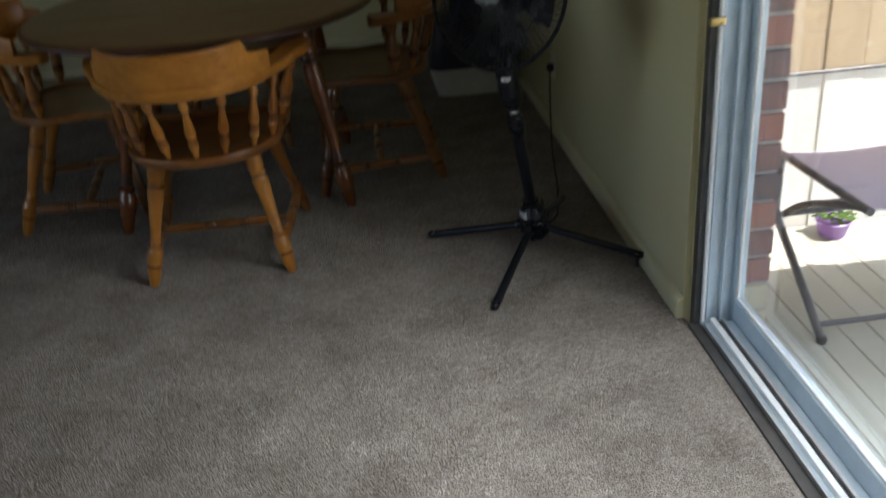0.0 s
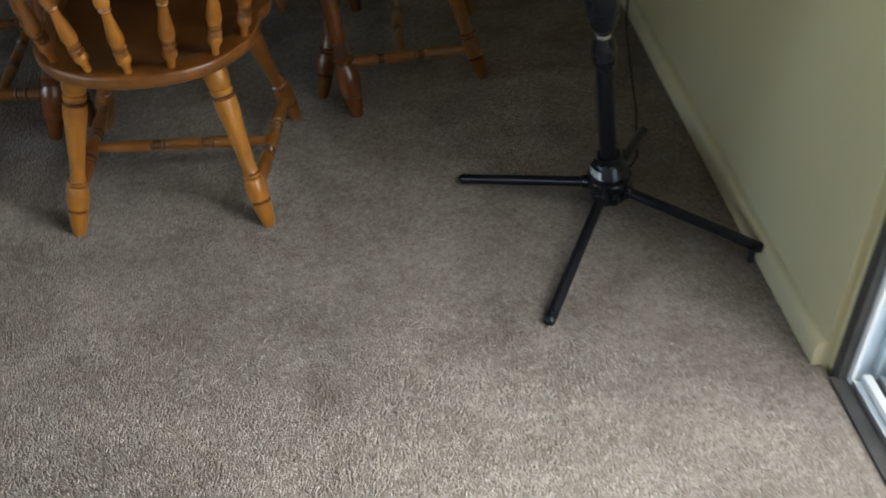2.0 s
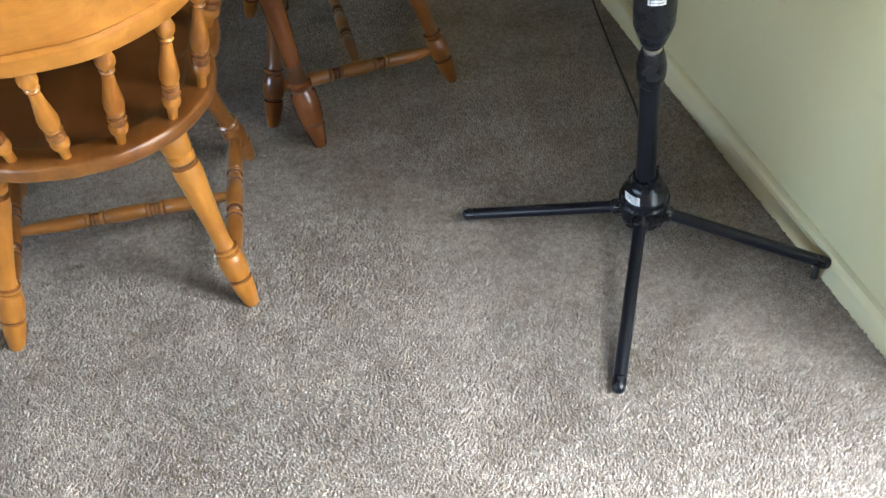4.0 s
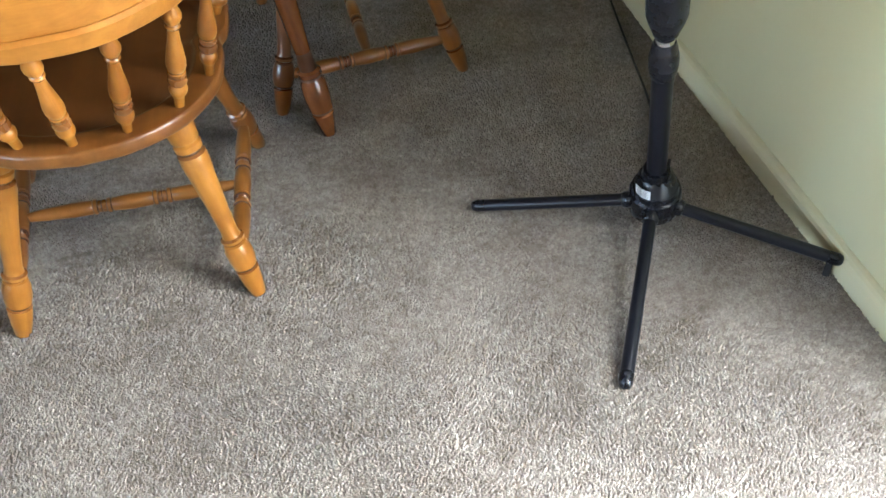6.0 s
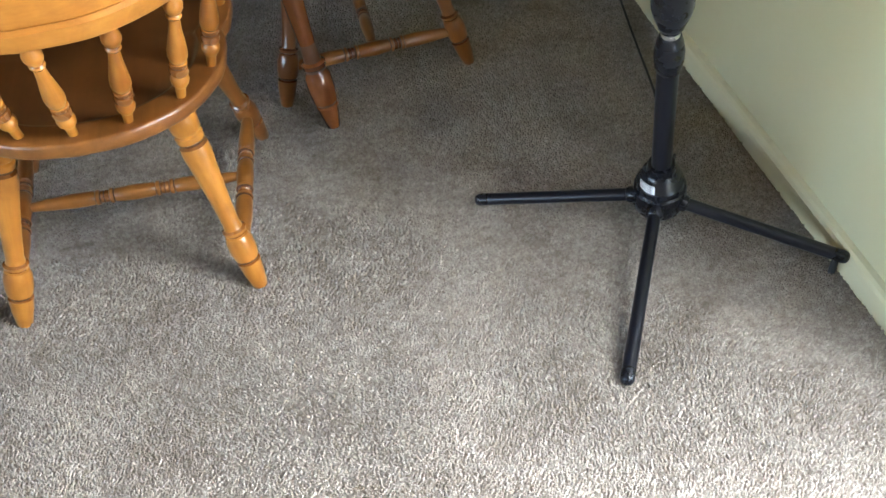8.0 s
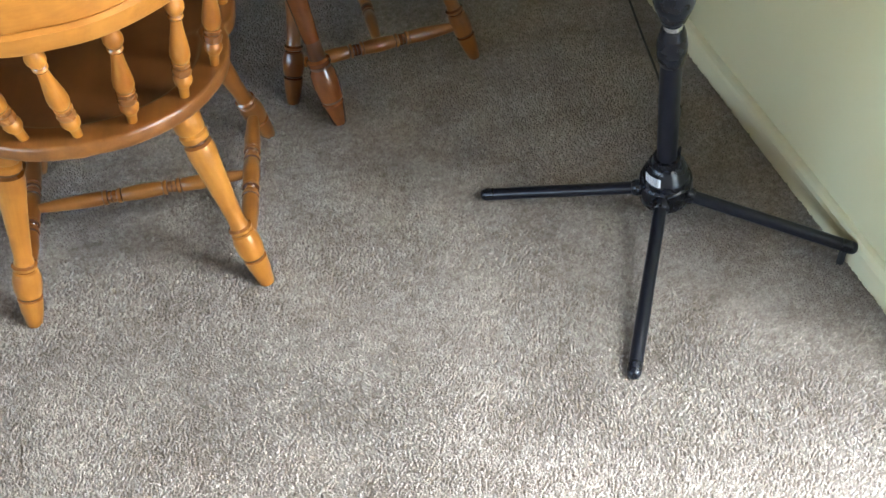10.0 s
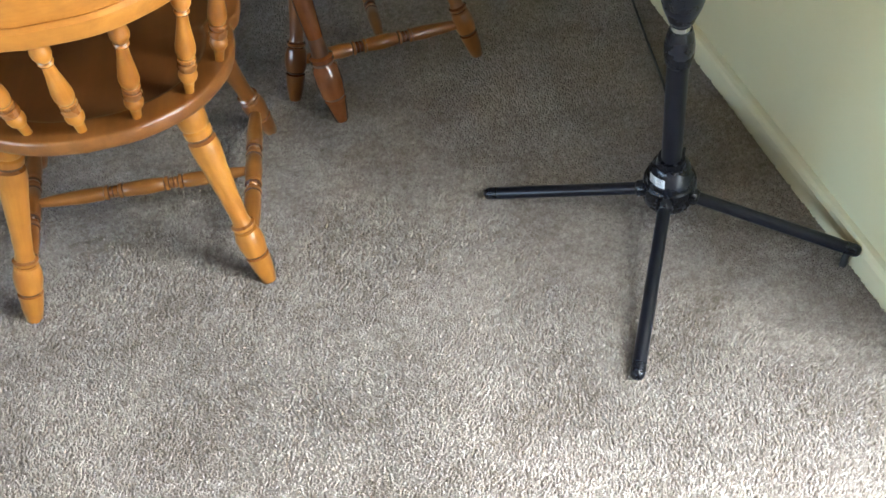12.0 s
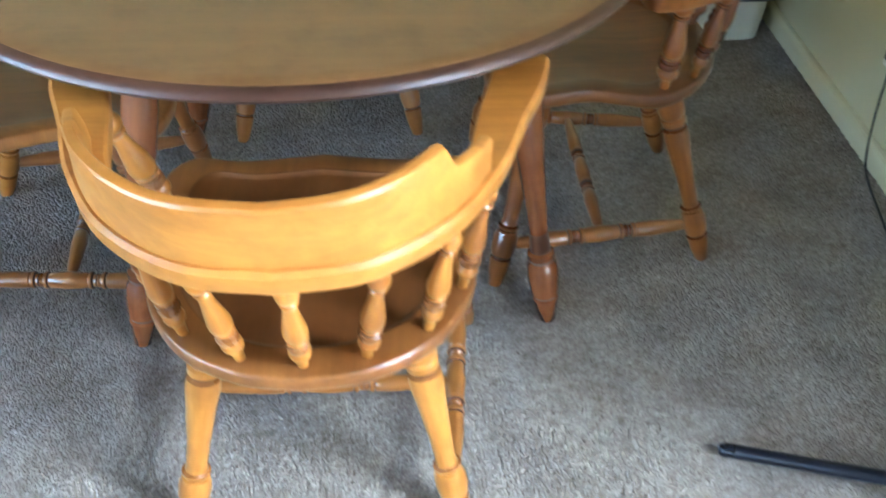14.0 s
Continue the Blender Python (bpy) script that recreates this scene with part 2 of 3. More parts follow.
def spline(points, per=8):
    """A smooth curve through points (Catmull-Rom)."""
    p = [Vector(q) for q in points]
    p = [2 * p[0] - p[1]] + p + [2 * p[-1] - p[-2]]
    out = []
    for i in range(1, len(p) - 2):
        for k in range(per):
            t = k / per
            out.append(0.5 * (2 * p[i] + (p[i + 1] - p[i - 1]) * t + (2 * p[i - 1] - 5 * p[i] + 4 * p[i + 1] - p[i + 2]) * t * t
                              + (3 * p[i] - p[i - 1] - 3 * p[i + 1] + p[i + 2]) * t ** 3))
    return out + [p[-2]]


def loft(sections, bm=None, ends=True):
    """Skin over closed sections with equal point counts."""
    bm = bm or bmesh.new()
    rings = [[bm.verts.new(p) for p in s] for s in sections]
    for a, b in zip(rings, rings[1:]):
        for k in range(len(a)):
            bm.faces.new((a[k], a[(k + 1) % len(a)], b[(k + 1) % len(a)], b[k]))
    if ends:
        bm.faces.new(rings[0])
        bm.faces.new(rings[-1])
    return bm


# ---------------------------------------------------------------- the room
WALL_X, BACK_Y, LEFT_X, FRONT_Y, HIGH = 0.852, 5.58, -4.6, -3.6, 2.42
DOOR_A, DOOR_B, DOOR_H = 0.20, 2.05, 2.03


def setting(name, bm, material, label, category):
    return tagged(obj(name, bm, material), label, category, kind="structure")


floor = setting("floor", box(LEFT_X, WALL_X + 0.004, FRONT_Y, BACK_Y, -0.2, 0.0), carpet, "grey-beige cut-pile carpet with worn paths", "carpet")
wr = box(WALL_X, WALL_X + 0.135, DOOR_B + 0.04, BACK_Y + 0.1, -0.2, HIGH)
# rounded plaster corner beside the door
bmesh.ops.bevel(wr, geom=[e for e in wr.edges if all(abs(v.co.x - WALL_X) < 1e-4 and v.co.y < DOOR_B + 0.05 for v in e.verts)], offset=0.018, segments=4, affect="EDGES")
box(WALL_X, WALL_X + 0.135, FRONT_Y - 0.1, DOOR_A - 0.04, -0.2, HIGH, bm=wr)
box(WALL_X, WALL_X + 0.135, DOOR_A - 0.04, DOOR_B + 0.04, DOOR_H + 0.04, HIGH, bm=wr)
setting("wall_east", wr, wall_paint, "olive-cream painted plaster wall beside the sliding door", "wall")
setting("wall_north", box(LEFT_X - 0.1, WALL_X, BACK_Y, BACK_Y + 0.12, -0.2, HIGH), wall_paint, "olive-cream painted wall behind the dining table", "wall")
ww = box(LEFT_X - 0.12, LEFT_X, FRONT_Y - 0.1, -2.55, -0.2, HIGH)
box(LEFT_X - 0.12, LEFT_X, 2.95, BACK_Y, -0.2, HIGH, bm=ww)
box(LEFT_X - 0.12, LEFT_X, -2.55, 2.95, -0.2, 0.88, bm=ww)
box(LEFT_X - 0.12, LEFT_X, -2.55, 2.95, 2.12, HIGH, bm=ww)
setting("wall_west", ww, brown_paint, "unseen wall with a window opening, made dark to cut bounced light", "wall")
setting("wall_south", box(LEFT_X, WALL_X, FRONT_Y - 0.12, FRONT_Y, -0.2, HIGH), brown_paint, "unseen wall, made dark to cut bounced light", "wall")
setting("ceiling", box(LEFT_X - 0.12, WALL_X + 0.135, FRONT_Y - 0.12, BACK_Y + 0.12, HIGH, HIGH + 0.1), ceiling_paint, "unseen ceiling, made dark to cut bounced light", "ceiling")


def baseboard(name, a, b, out, label):
    """A skirting from a to b; out: the way into the room."""
    a, b, out = Vector((*a, 0)), Vector((*b, 0)), Vector((*out, 0))
    prof = [(-0.002, -0.01), (0.0205, -0.01), (0.0205, 0.036), (0.0195, 0.048), (0.0165, 0.056), (0.011, 0.062), (0.004, 0.065), (-0.002, 0.066)]
    return setting(name, loft([[e + out * p + Vector((0, 0, h)) for p, h in prof] for e in (a, b)]), trim_paint, label, "baseboard")


baseboard("baseboard", (WALL_X, DOOR_B + 0.06), (WALL_X, BACK_Y), (-1, 0), "cream painted skirting along the wall")
baseboard("baseboard", (LEFT_X, BACK_Y), (WALL_X - 0.014, BACK_Y), (0, -1), "cream painted skirting along the wall")

# ---------------------------------------------------------------- sliding door
door = tagged(empty("door_1", pose(0, 0, 0)), "pale blue-grey aluminium sliding glass door with worn floor track", "sliding door", kind="structure")
Y0, Y1 = DOOR_A, DOOR_B
FENCE_Y, FENCE_Z = 2.76, 0.585
part("threshold_strip", box(0.853, 0.886, Y0 - 0.03, Y1 + 0.02, -0.06, 0.008, 0.002), dark_strip, door, "dark metal carpet edge strip", smooth=False)
part("track_lip", box(0.8865, 0.8915, Y0, Y1, -0.05, 0.021, 0.001), alu_bare, door, smooth=False)
part("track_bed", box(0.892, 0.979, Y0, Y1, -0.06, 0.010), alu, door, smooth=False)
part("track_rail", box(0.908, 0.925, Y0, Y1, 0.0, 0.028, 0.002), alu_white, door, "white worn track rail", smooth=False)
part("track_rail", box(0.942, 0.952, Y0, Y1, 0.0, 0.022, 0.002), alu_bare, door, smooth=False)
part("track_groove", box(0.926, 0.941, Y0, Y1, 0.0, 0.0125), dark_strip, door, "dark dirty track groove", smooth=False)
part("bottom_rail", box(0.980, 1.016, Y0, Y1 + 0.012, -0.06, 0.072, 0.003), alu, door, smooth=False)
part("glazing_bead", box(0.985, 0.998, Y0, Y1, 0.072, 0.080, 0.002), alu_white, door, smooth=False)
part("jamb_lip", box(0.884, 0.893, Y1 - 0.004, Y1 + 0.05, -0.02, DOOR_H, 0.002), alu_white, door, "white edge of the door jamb", smooth=False)
jb = box(0.893, 0.979, Y1 + 0.030, Y1 + 0.060, -0.02, DOOR_H)
box(0.944, 0.950, Y1 + 0.012, Y1 + 0.030, 0.01, DOOR_H, bm=jb)
box(0.906, 0.912, Y1 + 0.018, Y1 + 0.030, 0.01, DOOR_H, bm=jb)
part("jamb", jb, alu, door, smooth=False)
part("stile", box(0.980, 1.016, Y1 + 0.012, Y1 + 0.062, -0.02, DOOR_H, 0.003), alu, door, smooth=False)
part("glazing_bead", box(0.985, 0.998, Y1 + 0.000, Y1 + 0.012, 0.080, DOOR_H, 0.002), alu_white, door, smooth=False)
part("jamb", box(0.884, 1.016, Y0 - 0.04, Y0, -0.02, DOOR_H, 0.003), alu, door, smooth=False)
part("head", box(0.884, 1.016, Y0 - 0.04, Y1 + 0.06, DOOR_H, DOOR_H + 0.04, 0.003), alu, door, smooth=False)
# dark strip fills the gap between plaster and jamb
part("shadow_gap", box(0.866, 0.884, Y1 + 0.01, Y1 + 0.038, -0.02, DOOR_H), dark_strip, door, "dark strip in the gap beside the jamb", smooth=False)
pane = part("pane", box(0.990, 0.995, Y0 + 0.004, Y1 + 0.006, 0.075, DOOR_H), glass, door, "clear glass", smooth=False)
pane.visible_shadow = False
latch = part("latch", box(0.852, 0.893, Y1 - 0.020, Y1 - 0.006, 0.864, 0.884, 0.004), brass, door, "brass latch keeper")
part("screw", lathe([(0, 0.004), (0.002, 0.004), (0.003, 0.002)], 8), dark_strip, latch, m=pose(0.88, Y1 - 0.018, 0.87, 90))

# ---------------------------------------------------------------- outside
setting("ground", box(-400, 400, -400, 400, -0.5, -0.14), yard, "pale sunlit dry yard beyond the deck", "ground")
outer = setting("wall_outside", box(1.018, 1.106, DOOR_B + 0.075, BACK_Y + 0.3, -0.14, 2.6), mortar, "red-brown brick wall beside the sliding door", "brick wall")
# unseen cover, added and sized to keep the sun off deck and stool
setting("patio_roof", box(0.99, 3.3, -3.0, 1.90, 2.45, 2.55), ceiling_paint, "unseen cover added above the deck for shade", "roof")

fence = tagged(empty("fence", pose(0, FENCE_Y, -0.10)), "vertical-board fence beside the deck, sunlight on its lower part coloured white", "fence")
# the white-to-beige change imitates a shadow edge across one fence
low = part("board", box(-0.0685, 0.0685, -0.010, 0.008, 0, FENCE_Z, 0.002, 1), fence_sunlit, fence, "lower board, coloured white for the sunlight on it", m=pose(1.20, 0, 0), smooth=False)
high = part("board", box(-0.0682, 0.0682, -0.004, 0.012, FENCE_Z, 1.9, 0.002, 1), fence_wood, fence, "beige upper board", m=pose(1.20, 0, 0), smooth=False)
for k in range(1, 18):
    for one in (low, high):
        o = new("board", one.data)
        o.parent, o.matrix_basis = fence, pose(1.20 + 0.1385 * k, 0.002 * (k % 3), 0)
        o["label"] = one["label"]
part("trim_strip", box(1.12, 3.65, -0.016, -0.0045, FENCE_Z - 0.006, FENCE_Z + 0.006, 0.002, 1), tube_grey, fence, "thin dark strip where the two colours meet", smooth=False)
for z in (0.25, 0.95, 1.6):
    part("rail", box(1.12, 3.65, 0.016, 0.055, z, z + 0.09), fence_wood, fence, smooth=False)

# folding stool on the deck
stool = tagged(empty("folding_stool", pose(1.43, 2.10, -0.061)), "grey metal folding stool with mauve-grey sling seat on the deck", "stool")
sp = []
for i in range(9):
    u = -1 + 2 * i / 8
    sag = 0.018 * (1 - u * u)
    sp.append([Vector((u * 0.21, -0.25, 0.475 - sag)), Vector((u * 0.21, 0.235, 0.445 - sag)), Vector((u * 0.21, 0.235, 0.452 - sag)), Vector((u * 0.21, -0.25, 0.482 - sag))])
part("seat", loft(sp), sling, stool, "mauve-grey fabric sling")
for s in (-1, 1):
    part("seat_rail", tube([(s * 0.21, -0.26, 0.474), (s * 0.21, 0.245, 0.444)], 0.012), tube_grey, stool)
    part("leg", tube(spline([(s * 0.21, -0.11, 0.012), (s * 0.21, 0.06, 0.13), (s * 0.21, 0.225, 0.245), (s * 0.21, 0.24, 0.30), (s * 0.21, 0.235, 0.44)], 6), 0.0125), tube_grey, stool)
    part("brace", tube(spline([(s * 0.195, 0.215, 0.255), (s * 0.195, 0.10, 0.335), (s * 0.195, -0.08, 0.415), (s * 0.195, -0.22, 0.465)], 6), 0.011), tube_grey, stool)
    part("foot", lathe([(0, 0.014), (0.016, 0.0155), (0.022, 0.012)], 12), rubber, stool, m=pose(s * 0.21, -0.112, 0))
part("cross_bar", tube([(-0.21, -0.075, 0.038), (0.21, -0.075, 0.038)], 0.009), tube_grey, stool)
part("cross_bar", tube([(-0.21, 0.225, 0.25), (0.21, 0.225, 0.25)], 0.009), tube_grey, stool)
part("cross_bar", tube([(-0.21, 0.05, 0.36), (0.21, 0.05, 0.36)], 0.008), tube_grey, stool)
pot = tagged(empty("flower_pot", pose(1.57, 2.62, -0.061)), "purple glazed flower pot with green plant", "flower pot")
part("pot", lathe([(0, 0.042), (0.010, 0.047), (0.05, 0.056), (0.058, 0.061), (0.061, 0.057), (0.05, 0.050)], 24), purple, pot)
rnd = random.Random(4)
lb = bmesh.new()
for k in range(46):
    a, r, z = rnd.uniform(0, 6.283), rnd.uniform(0.005, 0.05), rnd.uniform(0.05, 0.09)
    c, d = Vector((r * math.cos(a), r * math.sin(a), z)), Vector((math.cos(a), math.sin(a), rnd.uniform(-0.3, 0.6))) * 0.03
    s = Vector((-math.sin(a), math.cos(a), 0)) * 0.014
    lb.faces.new([lb.verts.new(p) for p in (c, c + d * 0.5 + s, c + d, c + d * 0.5 - s)])
part("foliage", lb, leaf_green, pot, smooth=False)

# ---------------------------------------------------------------- dining chairs
LEG = [(0.0, 0.0125), (0.004, 0.015), (0.045, 0.0205), (0.085, 0.0235), (0.088, 0.0195), (0.092, 0.0195), (0.096, 0.0235), (0.12, 0.0265), (0.145, 0.0265),
       (0.165, 0.0225), (0.168, 0.0185), (0.172, 0.0185), (0.175, 0.0225), (0.183, 0.0235), (0.188, 0.0185), (0.20, 0.0165), (0.24, 0.0185),
       (0.30, 0.0235), (0.335, 0.0275), (0.352, 0.0265), (0.355, 0.020), (0.359, 0.020), (0.362, 0.0255), (0.372, 0.0265), (0.376, 0.0225),
       (0.381, 0.0265), (0.40, 0.0285), (0.44, 0.0275)]
# the foot, the ring over it and the upper rings sit low on the leg
LEG = [(h * 0.80 if h <= 0.20 else 0.16 + (h - 0.20) * 1.207 if h <= 0.335 else 0.3229 + (h - 0.335) * 1.115, r) for h, r in LEG]
LEG_BANDS = (4, 11, 20), (3, 5, 10, 13, 19, 21)
SPINDLE = [(0.0, 0.0076), (0.030, 0.0092), (0.034, 0.0112), (0.042, 0.0148), (0.050, 0.0160), (0.057, 0.0146), (0.061, 0.0122), (0.0625, 0.0122), (0.065, 0.0152), (0.072, 0.0166),
           (0.079, 0.0152), (0.0805, 0.0126), (0.083, 0.0126), (0.0845, 0.0150), (0.088, 0.0158), (0.0915, 0.0150), (0.093, 0.0125), (0.096, 0.0140), (0.106, 0.0166), (0.118, 0.0166), (0.140, 0.0140),
           (0.165, 0.0106), (0.190, 0.0088), (0.192, 0.0112), (0.1955, 0.0126), (0.199, 0.0112), (0.201, 0.0096), (0.206, 0.0126), (0.214, 0.0154), (0.222, 0.0156), (0.231, 0.0128), (0.238, 0.0098), (0.245, 0.009)]
SPINDLE_BANDS = (6, 11, 16), (7, 8, 9, 10, 13, 14, 22, 23, 25)
BAR = [(0.0, 0.008), (0.10, 0.0125), (0.24, 0.0160), (0.315, 0.0150), (0.322, 0.0125), (0.326, 0.0155), (0.334, 0.0165), (0.342, 0.0155), (0.346, 0.0118), (0.36, 0.0132), (0.364, 0.0118), (0.368, 0.0132), (0.384, 0.0118),
       (0.388, 0.0155), (0.396, 0.0165), (0.404, 0.0155), (0.408, 0.0125), (0.415, 0.0146), (0.5, 0.0168), (0.585, 0.0146), (0.592, 0.0125), (0.596, 0.0155), (0.604, 0.0165), (0.612, 0.0155), (0.616, 0.0118),
       (0.632, 0.0132), (0.636, 0.0118), (0.64, 0.0132), (0.654, 0.0118), (0.658, 0.0155), (0.666, 0.0165), (0.674, 0.0155), (0.678, 0.0125), (0.685, 0.0150), (0.76, 0.0160), (0.90, 0.0125), (1.0, 0.008)]
BAR_BANDS = (4, 7, 9, 12, 15, 20, 23, 25, 28, 31), (8, 10, 11, 24, 26, 27)


def turned(name, prof, a, b, parent, bands, mats, label="", thick=1.0):
    """A turned bar from a to b with its profile scaled to that length."""
    length, own = (Vector(b) - Vector(a)).length, prof[-1][0]
    bm = lathe([(h * length / own, r * thick) for h, r in prof], 20, None, *bands)
    return part(name, bm, mats, parent, label, between(a, b))


CAPTAIN = dict(
    edge=[(0, -0.287), (0.09, -0.272), (0.178, -0.218), (0.236, -0.125), (0.252, -0.03), (0.247, 0.02), (0.262, 0.055), (0.268, 0.13), (0.262, 0.20), (0.225, 0.243), (0.15, 0.232), (0.075, 0.238), (0, 0.25)],
    rear=((0.229, -0.21), (0.148, -0.15)), front=((0.268, 0.285), (0.165, 0.14)),
    bow=[(0, -0.322), (0.105, -0.302), (0.200, -0.226), (0.258, -0.122), (0.293, 0.0), (0.328, 0.11), (0.343, 0.185)],
    feet=[(0, -0.257), (0.086, -0.242), (0.171, -0.192), (0.224, -0.107)], tops=[(0, -0.324), (0.112, -0.300), (0.202, -0.224), (0.256, -0.124)],
    post=((0.243, 0.110), (0.303, 0.060)), step=0.300, skew=0.10)
MATE = dict(
    edge=[(0, -0.262), (0.10, -0.250), (0.185, -0.206), (0.238, -0.150), (0.264, -0.098), (0.250, -0.035), (0.234, 0.03), (0.247, 0.10), (0.258, 0.16), (0.235, 0.215), (0.15, 0.235), (0.07, 0.228), (0, 0.236)],
    rear=((0.22, -0.276), (0.175, -0.135)), front=((0.29, 0.208), (0.195, 0.125)),
    bow=[(0, -0.305), (0.10, -0.288), (0.19, -0.235), (0.235, -0.175), (0.258, -0.12), (0.268, -0.075), (0.274, -0.03)],
    feet=[(0.045, -0.238), (0.122, -0.220), (0.186, -0.182)], tops=[(0.052, -0.302), (0.142, -0.268), (0.212, -0.212)],
    post=((0.226, -0.113), (0.256, -0.115)), step=0.45, skew=0.0)


def seat_outline(edge, grow=0.0):
    """Half-round at the back, waisted at the sides, waved at the front."""
    half = spline([(x, y, 0) for x, y in edge], 5)
    pts = half + [Vector((-p.x, p.y, 0)) for p in half[-2:0:-1]]
    return [p * (1 + grow) for p in pts]


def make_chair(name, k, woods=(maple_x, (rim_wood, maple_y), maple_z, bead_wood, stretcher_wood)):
    """A turned wooden chair with a low bowed back."""
    across, plank, round_wood, beads, low_wood = woods
    turn, turn_low = (round_wood, glaze, beads), (low_wood, glaze, beads)
    chair = empty(name)
    sec = []
    for z, g in ((0.421, -0.06), (0.4225, -0.028), (0.427, -0.008), (0.434, 0.0), (0.4475, 0.0), (0.4515, -0.004), (0.4532, -0.012), (0.4536, -0.022)):
        sec.append([Vector((p.x, p.y, z)) for p in seat_outline(k["edge"], g)])
    for shrink, z in ((0.815, 0.4535), (0.80, 0.4525), (0.785, 0.4475), (0.76, 0.4455), (0.6, 0.440), (0.35, 0.4375), (0.1, 0.440)):
        sec.append([Vector((p.x * shrink, p.y * shrink + 0.01 * (1 - shrink), z)) for p in seat_outline(k["edge"])])
    seat = loft(sec)
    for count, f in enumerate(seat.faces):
        f.material_index = 1 if count >= 8 * len(sec[0]) else 0      # the dished middle takes a second wood with its shade coloured in
    part("seat", seat, plank, chair, "dished solid wood seat, shade coloured into the middle")
    at = {}
    for s in (-1, 1):
        for end in ("rear", "front"):
            (fx, fy), (tx, ty) = k[end]
            foot, top = Vector((s * fx, fy, 0.0)), Vector((s * tx, ty, 0.427))
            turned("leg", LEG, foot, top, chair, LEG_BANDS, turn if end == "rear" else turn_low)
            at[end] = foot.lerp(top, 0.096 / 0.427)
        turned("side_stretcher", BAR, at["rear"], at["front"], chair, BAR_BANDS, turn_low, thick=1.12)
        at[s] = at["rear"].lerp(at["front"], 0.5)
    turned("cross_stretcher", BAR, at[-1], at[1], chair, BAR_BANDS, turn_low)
    # bow from arm to arm
    right = spline([(x, y, 0) for x, y in k["bow"]], 12)
    line = [p + Vector((-0.011, 0, 0)) for p in [Vector((-p.x, p.y, 0)) for p in right[:0:-1]] + right]
    n = len(line)
    bow, cr = [], []
    for i, p in enumerate(line):
        d = (line[min(i + 1, n - 1)] - line[max(i - 1, 0)]).normalized()
        out = Vector((d.y, -d.x, 0))
        u = abs(2 * i / (n - 1) - 1)                      # 0 behind, 1 at the arms' ends
        wide = 0.0245 + 0.0165 * min(1, max(0, (u - 0.45) / 0.35))
        if u > 0.93:
            wide *= math.sqrt(max(0.12, 1 - ((u - 0.93) / 0.075) ** 2))
        z0, z1 = 0.655, 0.690
        bow.append([p - out * wide + Vector((0, 0, z0 + 0.004)), p - out * (wide - 0.005) + Vector((0, 0, z0)), p + out * (wide - 0.005) + Vector((0, 0, z0)),
                    p + out * wide + Vector((0, 0, z0 + 0.006)), p + out * (wide + 0.002) + Vector((0, 0, z1 - 0.006)), p + out * (wide - 0.004) + Vector((0, 0, z1)),
                    p - out * (wide - 0.004) + Vector((0, 0, z1)), p - out * wide + Vector((0, 0, z1 - 0.005))])
        # crest on the bow: leans back, with stepped ends
        side = k["skew"] if 2 * i < n else 0.0
        a, b, c = k["step"] + side, k["step"] + side + 0.045, k["step"] + side + 0.185
        if u > c:
            continue
        if u < a:
            top = 0.800
        elif u < b:
            f = (u - a) / (b - a)
            top = 0.800 - 0.044 * f * f * (3 - 2 * f)
        else:
            f = (u - b) / (c - b)
            top = 0.756 - 0.016 * f
        h = top - 0.690
        lean = 0.33 * (1 - 0.8 * min(1.0, u / a) ** 2)
        rows = [(-0.010, 0.688), (0.016, 0.688), (0.017, 0.694), (0.014 + lean * h * 0.5, 0.69 + h * 0.5), (0.013 + lean * h, top - 0.006), (0.011 + lean * h, top - 0.002), (0.006 + lean * h, top),
                (-0.001 + lean * h, top), (-0.004 + lean * h, top - 0.003), (-0.009 + lean * h * 0.5, 0.69 + h * 0.5)]
        cr.append([p + out * o + Vector((0, 0, z)) for o, z in rows])
    part("arm_bow", loft(bow), across, chair, "bent arm rail")
    part("crest", loft(cr), across, chair, "bent crest rail with stepped ends")
    for (tx, ty), (fx, fy) in zip(k["tops"], k["feet"]):
        for s in ((1,) if fx == 0 else (-1, 1)):
            turned("spindle", SPINDLE, (s * fx, fy, 0.449), (s * tx, ty, 0.658), chair, SPINDLE_BANDS, turn)
    (fx, fy), (tx, ty) = k["post"]
    for s in (-1, 1):
        turned("arm_post", SPINDLE, (s * fx, fy, 0.449), (s * tx, ty, 0.658), chair, SPINDLE_BANDS, turn, thick=1.35)
    return chair


BROWN = (0.12, 0.036, 0.006), (0.225, 0.075, 0.012), (0.34, 0.126, 0.021)
brown_turned = wood("brown_maple_turned", *BROWN, 2)
brown_woods = (wood("brown_maple_across", *BROWN, 0), (rim_wood, wood("brown_maple_seat", *BROWN, 1, 0.38, 0.2, 1.5)), brown_turned, cherry_bead, brown_turned)
chair = make_chair("captains_chair", CAPTAIN)
chair.matrix_basis = pose(-0.5180, 2.9005, 0, 0, 0, -0.8)
tagged(chair, "honey-coloured wooden captain's chair with turned spindles, pushed under table", "chair", "chairs round the table")
far_chair = make_chair("captains_chair", dict(CAPTAIN, front=((0.234, 0.285), (0.155, 0.14))))
far_chair.matrix_basis = pose(-0.572, 4.185, 0, 0, 0, 182.5)
tagged(far_chair, "honey-coloured wooden captain's chair on the far side of the table", "chair", "chairs round the table")
side_chair = make_chair("dining_chair", MATE, brown_woods)
side_chair.matrix_basis = pose(0.03, 3.585, 0, 0, 0, 90)
tagged(side_chair, "brown wooden dining chair with low bowed spindle back, beside table", "chair", "chairs round the table")
